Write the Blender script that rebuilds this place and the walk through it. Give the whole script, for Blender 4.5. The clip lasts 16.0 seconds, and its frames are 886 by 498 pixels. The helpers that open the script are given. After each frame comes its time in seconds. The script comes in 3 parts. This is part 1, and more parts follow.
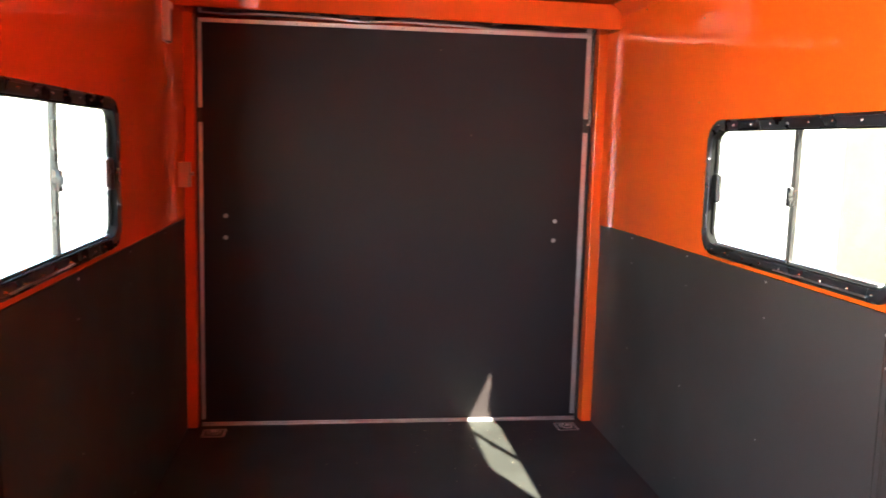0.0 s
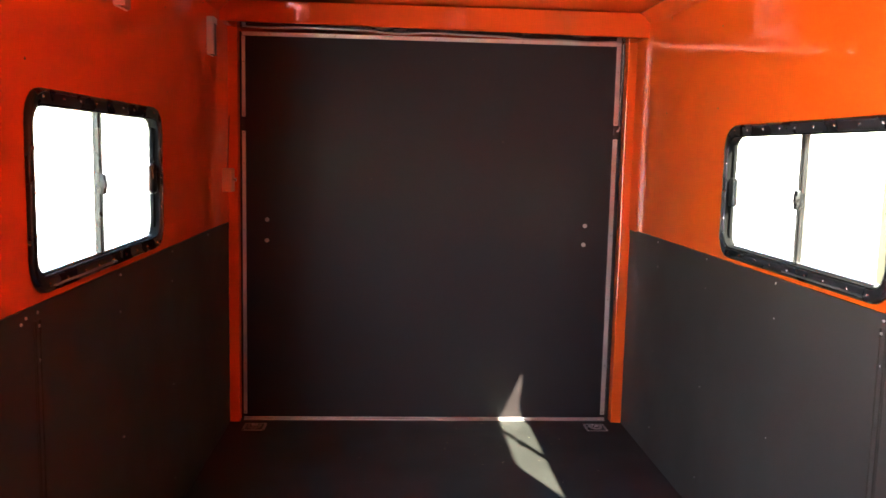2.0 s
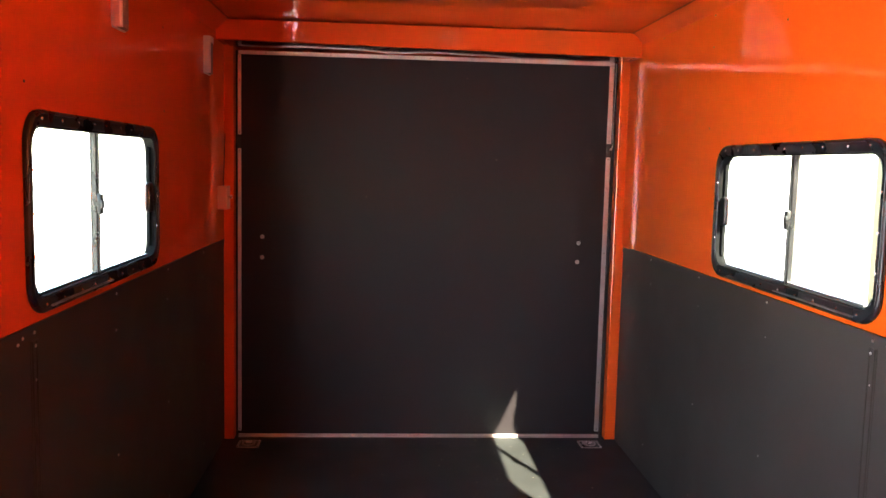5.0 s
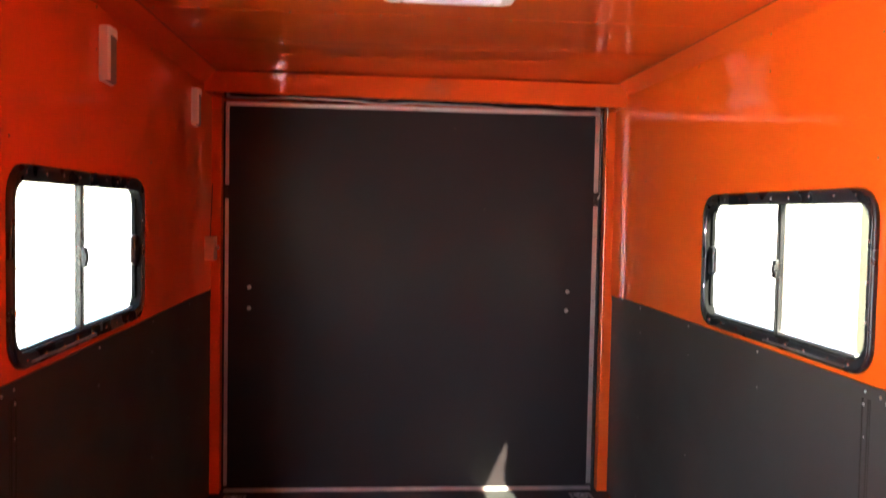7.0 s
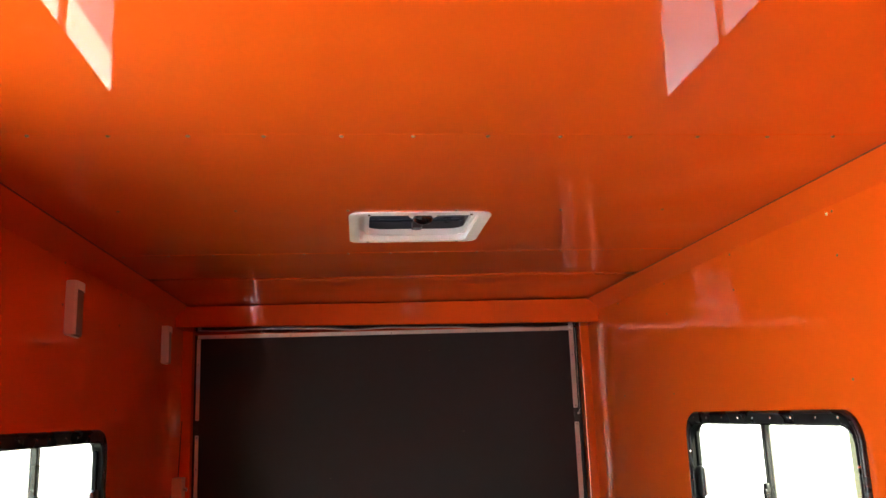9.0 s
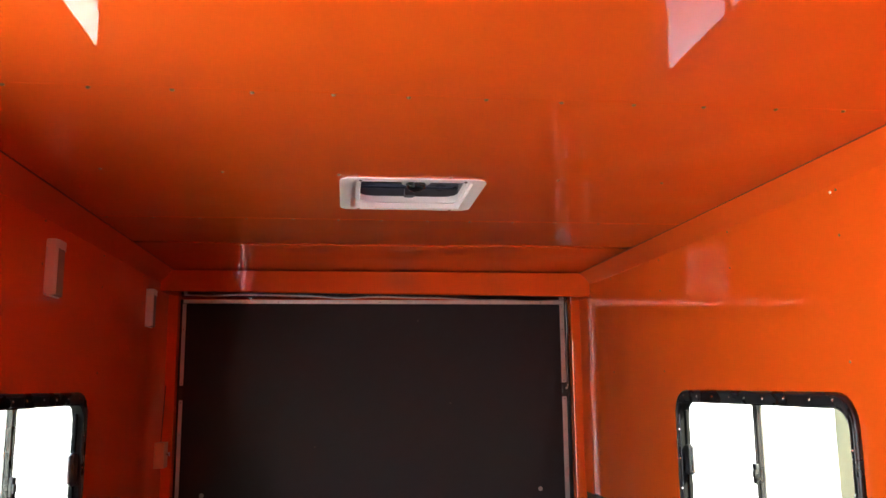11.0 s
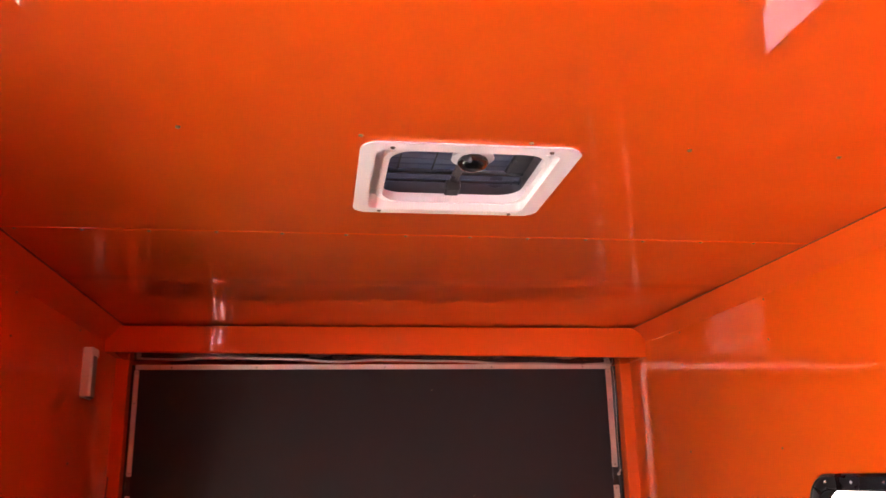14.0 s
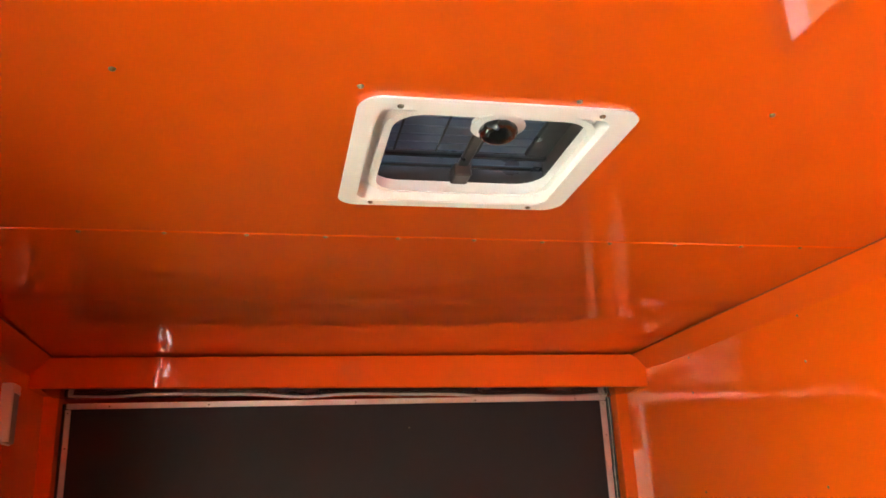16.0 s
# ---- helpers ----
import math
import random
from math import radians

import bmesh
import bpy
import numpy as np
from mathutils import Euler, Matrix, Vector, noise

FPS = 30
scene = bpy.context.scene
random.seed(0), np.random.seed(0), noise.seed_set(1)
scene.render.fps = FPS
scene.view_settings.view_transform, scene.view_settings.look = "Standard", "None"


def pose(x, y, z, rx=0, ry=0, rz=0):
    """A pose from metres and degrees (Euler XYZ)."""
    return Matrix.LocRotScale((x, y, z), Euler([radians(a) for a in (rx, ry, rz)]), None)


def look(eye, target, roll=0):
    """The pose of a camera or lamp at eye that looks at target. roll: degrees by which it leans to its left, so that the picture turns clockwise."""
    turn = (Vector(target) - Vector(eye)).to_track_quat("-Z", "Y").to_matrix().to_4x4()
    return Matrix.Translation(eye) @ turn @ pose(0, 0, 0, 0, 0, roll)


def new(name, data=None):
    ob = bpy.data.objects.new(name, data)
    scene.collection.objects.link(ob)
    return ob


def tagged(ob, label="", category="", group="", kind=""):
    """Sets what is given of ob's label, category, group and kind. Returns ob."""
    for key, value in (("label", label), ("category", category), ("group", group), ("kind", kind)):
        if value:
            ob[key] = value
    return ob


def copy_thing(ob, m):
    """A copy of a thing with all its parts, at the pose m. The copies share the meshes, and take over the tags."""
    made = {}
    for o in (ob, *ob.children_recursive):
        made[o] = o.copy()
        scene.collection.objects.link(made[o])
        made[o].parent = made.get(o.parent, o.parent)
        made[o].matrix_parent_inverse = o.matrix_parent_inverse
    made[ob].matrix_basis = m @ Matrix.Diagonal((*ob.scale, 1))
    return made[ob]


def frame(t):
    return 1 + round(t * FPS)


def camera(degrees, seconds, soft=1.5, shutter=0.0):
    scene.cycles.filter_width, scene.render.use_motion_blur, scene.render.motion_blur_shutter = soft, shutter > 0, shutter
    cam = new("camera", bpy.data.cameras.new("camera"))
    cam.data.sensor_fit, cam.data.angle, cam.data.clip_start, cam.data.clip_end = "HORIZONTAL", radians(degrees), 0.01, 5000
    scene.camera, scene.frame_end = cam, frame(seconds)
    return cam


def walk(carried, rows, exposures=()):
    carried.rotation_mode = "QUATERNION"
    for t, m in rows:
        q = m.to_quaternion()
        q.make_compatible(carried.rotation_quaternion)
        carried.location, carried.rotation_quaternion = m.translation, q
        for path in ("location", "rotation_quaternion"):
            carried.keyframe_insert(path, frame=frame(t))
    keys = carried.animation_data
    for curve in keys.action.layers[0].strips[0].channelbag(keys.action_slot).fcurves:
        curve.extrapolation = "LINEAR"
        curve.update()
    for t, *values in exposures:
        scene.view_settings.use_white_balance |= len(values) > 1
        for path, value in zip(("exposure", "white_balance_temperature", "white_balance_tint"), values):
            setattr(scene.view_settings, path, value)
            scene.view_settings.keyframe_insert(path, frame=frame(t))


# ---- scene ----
cam = camera(56.8, 16.0, shutter=0.5)
PATH = [
    (0, (-0.325, -0.41, 1.472), (-0.066, 1.557, 1.218), 1.5),
    (0.5, (-0.278, -0.516, 1.472), (-0.169, 1.465, 1.221), 1.2),
    (1, (-0.235, -0.533, 1.472), (-0.151, 1.448, 1.212), 1.0),
    (1.5, (-0.218, -0.559, 1.475), (-0.126, 1.424, 1.232), 1.3),
    (2, (-0.209, -0.557, 1.467), (-0.088, 1.425, 1.229), 1.3),
    (2.5, (-0.187, -0.568, 1.464), (-0.023, 1.409, 1.204), 1.7),
    (3, (-0.188, -0.614, 1.45), (-0.066, 1.363, 1.174), 1.9),
    (3.5, (-0.185, -0.583, 1.459), (-0.144, 1.386, 1.111), 1.4),
    (4, (-0.193, -0.588, 1.482), (-0.11, 1.395, 1.24), 0.7),
    (6.5, (-0.218, -0.556, 1.487), (-0.042, 1.429, 1.316), 2.2),
    (7, (-0.209, -0.56, 1.498), (-0.049, 1.431, 1.409), 1.1),
    (7.5, (-0.211, -0.54, 1.545), (-0.03, 1.447, 1.68), 0.3),
    (8, (-0.205, -0.543, 1.578), (-0.002, 1.425, 1.874), -0.4),
    (8.5, (-0.184, -0.539, 1.603), (0.024, 1.409, 2.008), -2.2),
    (11, (-0.18, -0.473, 1.609), (0.053, 1.486, 1.938), -0.5),
    (11.5, (-0.195, -0.337, 1.592), (0.07, 1.607, 1.977), -1.6),
    (12, (-0.228, -0.193, 1.602), (0.054, 1.739, 2.037), -1.9),
    (12.5, (-0.224, -0.034, 1.594), (-0.017, 1.901, 2.057), -1.1),
    (13, (-0.19, 0.153, 1.605), (-0.104, 2.086, 2.112), 0.1),
    (13.5, (-0.201, 0.264, 1.6), (-0.067, 2.192, 2.116), 0.3),
    (14, (-0.263, 0.374, 1.602), (0.024, 2.281, 2.134), -1.2),
    (14.5, (-0.296, 0.437, 1.596), (0.063, 2.327, 2.144), -0.2),
    (15, (-0.297, 0.543, 1.608), (0.036, 2.408, 2.247), 1.5),
    (15.5, (-0.28, 0.699, 1.637), (0.027, 2.571, 2.272), -0.3),
    (16, (-0.31, 0.745, 1.637), (0.093, 2.605, 2.25), -2.6),
]
walk(cam, [(t, look(eye, target, roll)) for t, eye, target, roll in PATH],
     [(0.0, 5.15, 6100, 14), (1.5, 5.0, 6100, 14), (2.5, 4.8, 6150, 14), (4.0, 4.85, 6100, 14), (6.5, 4.7, 6100, 15), (7.5, 4.6, 6100, 12), (8.5, 4.05, 6200, 5), (11.0, 4.1, 6000, 13),
      (12.0, 4.1, 5700, 20), (12.5, 4.2, 5400, 30), (13.2, 4.5, 5600, 38), (14.0, 4.8, 6700, 32), (15.0, 4.9, 6600, 2), (16.0, 4.95, 6500, -6)])

# ---- world, sun and exposure ----
SUN = Vector((0.45, -1.09, 1.0)).normalized()      # towards the sun
world = bpy.data.worlds.new("sky")
scene.world = world
world.use_nodes = True
wn = world.node_tree.nodes
sky = wn.new("ShaderNodeTexSky")
sky.sky_type, sky.sun_disc = "NISHITA", False
sky.sun_elevation, sky.sun_rotation = math.asin(SUN.z), math.atan2(SUN.x, SUN.y)
world.node_tree.links.new(sky.outputs[0], wn["Background"].inputs[0])
wn["Background"].inputs[1].default_value = 0.15
sun_data = bpy.data.lights.new("sun", "SUN")
sun_data.energy, sun_data.angle, sun_data.color = 4.5, radians(0.6), (1.0, 0.95, 0.86)
new("sun", sun_data).matrix_world = look(SUN * 20, (0, 0, 0))

# ---- plan, in metres: y runs towards the ramp door, x to the right ----
HALF = 1.06          # side wall with window_2
HALF_L = 1.072       # side wall with window_1
TOP = 2.176          # ceiling
RAMP = 3.80          # plane of the ramp door
BACK = -1.70         # wall behind
THICK = 0.024
COVE = 0.062
RAIL = 1.076         # top of the black wall lining


# ---- materials ----
def material(name, colour, rough=0.5, metal=0.0, coat=0.0, vary=0.12, scale=6.0, bump=0.0, bump_scale=200.0, wave=0.0, wave_scale=3.0,
             spec=0.5, coat_rough=0.04, rough_vary=0.1, per_object=0.0, coat_ior=1.52, wave_detail=0.4):
    m = bpy.data.materials.new(name)
    m.use_nodes = True
    nt = m.node_tree
    b = nt.nodes["Principled BSDF"]
    link = nt.links.new
    geo = nt.nodes.new("ShaderNodeNewGeometry")
    big = nt.nodes.new("ShaderNodeTexNoise")
    big.inputs["Scale"].default_value, big.inputs["Detail"].default_value = scale, 5
    link(geo.outputs["Position"], big.inputs["Vector"])
    fine = nt.nodes.new("ShaderNodeTexNoise")
    fine.inputs["Scale"].default_value, fine.inputs["Detail"].default_value = bump_scale, 3
    link(geo.outputs["Position"], fine.inputs["Vector"])
    both = nt.nodes.new("ShaderNodeMath")
    both.operation = "MULTIPLY_ADD"
    link(fine.outputs[0], both.inputs[0])
    both.inputs[1].default_value = 0.35
    link(big.outputs[0], both.inputs[2])
    shade = nt.nodes.new("ShaderNodeMapRange")
    shade.inputs["From Min"].default_value, shade.inputs["From Max"].default_value = 0.35, 1.0
    shade.inputs["To Min"].default_value, shade.inputs["To Max"].default_value = 1 - vary, 1 + vary
    link(both.outputs[0], shade.inputs["Value"])
    value = shade.outputs[0]
    if per_object:
        info = nt.nodes.new("ShaderNodeObjectInfo")
        own = nt.nodes.new("ShaderNodeMapRange")
        own.inputs["To Min"].default_value, own.inputs["To Max"].default_value = 1 - per_object, 1 + per_object
        link(info.outputs["Random"], own.inputs["Value"])
        mul = nt.nodes.new("ShaderNodeMath")
        mul.operation = "MULTIPLY"
        link(value, mul.inputs[0]), link(own.outputs[0], mul.inputs[1])
        value = mul.outputs[0]
    tint = nt.nodes.new("ShaderNodeVectorMath")
    tint.operation = "SCALE"
    tint.inputs[0].default_value = colour
    link(value, tint.inputs["Scale"])
    link(tint.outputs[0], b.inputs["Base Color"])
    r = nt.nodes.new("ShaderNodeMapRange")
    r.inputs["From Min"].default_value, r.inputs["From Max"].default_value = 0.3, 0.7
    r.inputs["To Min"].default_value, r.inputs["To Max"].default_value = max(0.02, rough - rough_vary), min(1, rough + rough_vary)
    link(big.outputs[0], r.inputs["Value"])
    link(r.outputs[0], b.inputs["Roughness"])
    b.inputs["Metallic"].default_value = metal
    b.inputs["Specular IOR Level"].default_value = spec
    b.inputs["Coat Weight"].default_value, b.inputs["Coat Roughness"].default_value, b.inputs["Coat IOR"].default_value = coat, coat_rough, coat_ior
    normal = None
    if wave:
        swell = nt.nodes.new("ShaderNodeTexNoise")
        swell.inputs["Scale"].default_value, swell.inputs["Detail"].default_value = wave_scale, wave_detail
        link(geo.outputs["Position"], swell.inputs["Vector"])
        w = nt.nodes.new("ShaderNodeBump")
        w.inputs["Strength"].default_value, w.inputs["Distance"].default_value = 1.0, wave
        link(swell.outputs[0], w.inputs["Height"])
        normal = w.outputs[0]
        link(normal, b.inputs["Coat Normal"])
    if bump:
        f = nt.nodes.new("ShaderNodeBump")
        f.inputs["Strength"].default_value, f.inputs["Distance"].default_value = 1.0, bump
        link(fine.outputs[0], f.inputs["Height"])
        if normal:
            link(normal, f.inputs["Normal"])
        normal = f.outputs[0]
    if normal:
        link(normal, b.inputs["Normal"])
    return m


def tinted_pane(name, tint, gloss_rough=0.0):
    """Flat tinted glass: what passes is tinted, what is mirrored follows Fresnel."""
    m = bpy.data.materials.new(name)
    m.use_nodes = True
    nt = m.node_tree
    nt.nodes.remove(nt.nodes["Principled BSDF"])
    clear, gloss, mix, weight, power, scale = (nt.nodes.new("ShaderNode" + k) for k in ("BsdfTransparent", "BsdfGlossy", "MixShader", "LayerWeight", "Math", "Math"))
    clear.inputs[0].default_value = (*tint, 1)
    gloss.inputs["Roughness"].default_value = gloss_rough
    power.operation, scale.operation = "POWER", "MULTIPLY_ADD"
    power.inputs[1].default_value = 5.0
    scale.inputs[1].default_value, scale.inputs[2].default_value = 0.9, 0.04
    weight.inputs[0].default_value = 0.5
    nt.links.new(weight.outputs["Facing"], power.inputs[0])
    nt.links.new(power.outputs[0], scale.inputs[0])
    nt.links.new(scale.outputs[0], mix.inputs[0])
    nt.links.new(clear.outputs[0], mix.inputs[1])
    nt.links.new(gloss.outputs[0], mix.inputs[2])
    nt.links.new(mix.outputs[0], nt.nodes["Material Output"].inputs[0])
    return m


def translucent(name, colour, through_colour):
    """Thin smoky plastic that lets a little daylight through."""
    m = material(name, colour, rough=0.4, vary=0.2, scale=12)
    nt = m.node_tree
    t, add = nt.nodes.new("ShaderNodeBsdfTranslucent"), nt.nodes.new("ShaderNodeAddShader")
    t.inputs[0].default_value = (*through_colour, 1)
    nt.links.new(nt.nodes["Principled BSDF"].outputs[0], add.inputs[0])
    nt.links.new(t.outputs[0], add.inputs[1])
    nt.links.new(add.outputs[0], nt.nodes["Material Output"].inputs[0])
    return m


ORANGE = material("orange_enamel", (0.78, 0.103, 0.003), rough=0.5, spec=0.12, coat=1.0, coat_rough=0.008, vary=0.05, scale=2.5, bump=0.00004, bump_scale=900, wave=0.0009, wave_scale=2.6, coat_ior=1.92)
WALL = material("orange_enamel_wall", (0.80, 0.108, 0.003), rough=0.5, spec=0.12, coat=0.8, coat_rough=0.014, vary=0.05, scale=2.5, bump=0.00004, bump_scale=900, wave=0.0013, wave_scale=3.4, coat_ior=1.52)
BOARD = material("orange_enamel_sheet_trim", (0.80, 0.100, 0.004), rough=0.5, spec=0.12, coat=0.85, coat_rough=0.016, vary=0.05, scale=3, wave=0.0016, wave_scale=14.0, wave_detail=0.8)
# header's underside: the black door's reflection is put into the dark maroon colour
GLOSSY = material("maroon_mirrored_door", (0.10, 0.010, 0.004), rough=0.4, spec=0.2, coat=1.0, coat_rough=0.01, vary=0.1, scale=5, coat_ior=2.0)
LINING = material("black_textured_vinyl", (0.042, 0.0335, 0.0265), rough=0.52, vary=0.25, scale=1.7, bump=0.0004, bump_scale=420, spec=0.45)
PANEL = material("black_coated_plywood", (0.0195, 0.0132, 0.0138), rough=0.52, vary=0.3, scale=1.2, bump=0.0003, bump_scale=380, spec=0.34)
RUBBER = material("black_rubber_floor", (0.034, 0.0335, 0.031), rough=0.6, vary=0.35, scale=3.0, bump=0.0006, bump_scale=300, spec=0.35)
ALU = material("brushed_aluminium", (0.66, 0.64, 0.625), rough=0.42, metal=1.0, vary=0.1, scale=14)
SILL = material("worn_aluminium_sill", (0.50, 0.47, 0.45), rough=0.38, metal=1.0, vary=0.35, scale=9, bump=0.0002, bump_scale=120)
STEEL = material("zinc_screw", (0.62, 0.60, 0.57), rough=0.3, metal=1.0, vary=0.15, scale=40, per_object=0.25)
ZINC = material("dull_zinc", (0.42, 0.39, 0.37), rough=0.45, metal=0.9, vary=0.2, scale=50, per_object=0.25)
RUSTY = material("dull_screw", (0.20, 0.15, 0.11), rough=0.45, metal=0.8, vary=0.3, scale=60, per_object=0.3)
BLACKMETAL = material("black_powder_coat", (0.016, 0.016, 0.017), rough=0.3, vary=0.2, scale=10, bump=0.0001, bump_scale=700, spec=0.6)
GREYSASH = material("anodised_sash", (0.30, 0.29, 0.27), rough=0.4, metal=0.7, vary=0.15, scale=12)
WHITEPLASTIC = material("white_moulded_plastic", (0.90, 0.89, 0.85), rough=0.38, vary=0.05, scale=9, bump=0.0001, bump_scale=300)
GREYPLASTIC = material("grey_plastic", (0.24, 0.23, 0.225), rough=0.35, vary=0.15, scale=12, coat=0.6)
THROAT = material("brown_black_plastic", (0.050, 0.040, 0.038), rough=0.35, vary=0.2, scale=12)
DARKPLASTIC = material("dark_plastic", (0.02, 0.02, 0.021), rough=0.35, vary=0.2, scale=20, coat=0.4)
KNOB = material("glossy_black_knob", (0.008, 0.008, 0.008), rough=0.22, vary=0.1, scale=30, coat=0.35, coat_rough=0.08)
REVEAL = material("matt_black_reveal", (0.007, 0.007, 0.007), rough=0.85, vary=0.2, scale=20, spec=0.12)
BRIGHT = material("bright_screw", (0.88, 0.87, 0.84), rough=0.24, metal=1.0, vary=0.1, scale=40, per_object=0.12)
GRIT = material("pale_grit", (0.34, 0.31, 0.22), rough=0.7, vary=0.3, scale=90)
SEAL = material("black_rubber_seal", (0.012, 0.012, 0.012), rough=0.7, vary=0.2, scale=20)
SEALANT = material("dark_sealant", (0.17, 0.025, 0.008), rough=0.6, vary=0.5, scale=18)
TANBOX = material("tan_orange_painted_steel", (0.76, 0.36, 0.19), rough=0.45, vary=0.08, scale=15, coat=0.4)
GROUND = material("pale_gravel", (0.52, 0.49, 0.44), rough=0.9, vary=0.35, scale=1.2, bump=0.01, bump_scale=30)
STUCCO = material("tan_stucco", (0.24, 0.225, 0.115), rough=0.8, vary=0.45, scale=2.2, bump=0.003, bump_scale=60, wave=0.03, wave_scale=3.0, wave_detail=2.0)
ROOFING = material("brown_roofing", (0.14, 0.10, 0.08), rough=0.9, vary=0.3, scale=3)
PANE = tinted_pane("tinted_window_glass", (0.76, 0.77, 0.69))
PANE_DARK = tinted_pane("smoked_window_glass", (0.34, 0.34, 0.30))
LID = translucent("smoky_lid", (0.03, 0.034, 0.04), (0.14, 0.16, 0.19))
SLAT = translucent("blue_grey_slat", (0.06, 0.072, 0.095), (0.075, 0.09, 0.12))


# ---- builders ----
BASE = {}


def mesh_object(name, bm, mat, origin=(0, 0, 0), smooth=False):
    bmesh.ops.recalc_face_normals(bm, faces=bm.faces[:])
    o = Vector(origin)
    for v in bm.verts:
        v.co -= o
    me = bpy.data.meshes.new(name)
    bm.to_mesh(me)
    bm.free()
    for m in (mat if isinstance(mat, (list, tuple)) else [mat]):
        me.materials.append(m)
    if smooth:
        for p in me.polygons:
            p.use_smooth = True
        me.set_sharp_from_angle(angle=radians(35))
    return new(name, me)


def structure(name, bm, mat, label, category):
    ob = mesh_object(name, bm, mat)
    BASE[ob.name] = Vector((0, 0, 0))
    return tagged(ob, label, category, kind="structure")


def thing(name, at, label, category, group=""):
    ob = new(name)
    ob.empty_display_size = 0.05
    ob.location = at
    BASE[ob.name] = Vector(at)
    return tagged(ob, label, category, group)


def part(name, bm, mat, parent, label="", smooth=False):
    """Links a bmesh, written in world coordinates, as one mesh under a thing or a part."""
    ob = mesh_object(name, bm, mat, BASE[parent.name], smooth)
    ob.parent = parent
    BASE[ob.name] = BASE[parent.name]
    return tagged(ob, label)


def piece(name, mesh, m, parent):
    """One more object on a shared mesh, at the world pose m."""
    ob = new(name, mesh)
    ob.parent = parent
    ob.matrix_basis = Matrix.Translation(-BASE[parent.name]) @ m
    return ob


def join(*bms):
    out = bmesh.new()
    for b in bms:
        me = bpy.data.meshes.new("joined")
        b.to_mesh(me)
        b.free()
        out.from_mesh(me)
        bpy.data.meshes.remove(me)
    return out


def block(a, b, bevel=0.0, segments=2):
    bm = bmesh.new()
    bmesh.ops.create_cube(bm, size=1)
    for v in bm.verts:
        v.co = Vector([(a[i] + b[i]) / 2 + v.co[i] * abs(b[i] - a[i]) for i in range(3)])
    if bevel:
        bmesh.ops.bevel(bm, geom=bm.edges[:], offset=bevel, segments=segments, affect="EDGES", profile=0.5)
    return bm


def tube(a, b, r, n=14, r2=None, bevel=0.0):
    a, b = Vector(a), Vector(b)
    bm = bmesh.new()
    bmesh.ops.create_cone(bm, cap_ends=True, segments=n, radius1=r, radius2=r if r2 is None else r2, depth=(b - a).length)
    if bevel:
        bmesh.ops.bevel(bm, geom=[e for e in bm.edges if any(len(f.verts) > 4 for f in e.link_faces)], offset=bevel, segments=2, affect="EDGES")
    q = (b - a).to_track_quat("Z", "Y").to_matrix().to_4x4()
    bmesh.ops.transform(bm, matrix=Matrix.Translation((a + b) / 2) @ q, verts=bm.verts)
    return bm


def rounded(cu, cv, hu, hv, r, n=7):
    pts = []
    for su, sv, start in ((1, 1, 0), (-1, 1, 90), (-1, -1, 180), (1, -1, 270)):
        for k in range(n):
            a = radians(start + 90 * k / (n - 1))
            pts.append((cu + su * (hu - r) + r * math.cos(a), cv + sv * (hv - r) + r * math.sin(a)))
    return pts


def ring(place, outer, inner, w0, w1, ease=0.0):
    """A frame between two outlines of as many points, from depth w0 to w1; place(u, v, w) gives the world point. ease rounds its front rims."""
    bm = bmesh.new()

    def loop(pts, w):
        return [bm.verts.new(place(u, v, w)) for u, v in pts]

    def shrunk(pts, d):
        cu, cv = sum(p[0] for p in pts) / len(pts), sum(p[1] for p in pts) / len(pts)
        hu, hv = max(p[0] for p in pts) - cu, max(p[1] for p in pts) - cv
        return [(cu + (u - cu) * (hu - d) / hu, cv + (v - cv) * (hv - d) / hv) for u, v in pts]

    loops = [loop(outer, w0)]
    if ease:
        loops += [loop(outer, w1 - ease), loop(shrunk(outer, ease * 0.35), w1 - ease * 0.35), loop(shrunk(outer, ease), w1)]
        loops += [loop(shrunk(inner, -ease), w1), loop(shrunk(inner, -ease * 0.35), w1 - ease * 0.35), loop(inner, w1 - ease)]
    else:
        loops += [loop(outer, w1), loop(inner, w1)]
    loops.append(loop(inner, w0))
    n = len(outer)
    for k in range(len(loops)):
        a, b = loops[k], loops[(k + 1) % len(loops)]
        for i in range(n):
            j = (i + 1) % n
            bm.faces.new((a[i], a[j], b[j], b[i]))
    return bm


def plate(place, outline, w0, w1):
    bm = bmesh.new()
    a = [bm.verts.new(place(u, v, w0)) for u, v in outline]
    b = [bm.verts.new(place(u, v, w1)) for u, v in outline]
    bm.faces.new(a), bm.faces.new(b)
    for i in range(len(a)):
        j = (i + 1) % len(a)
        bm.faces.new((a[i], a[j], b[j], b[i]))
    return bm


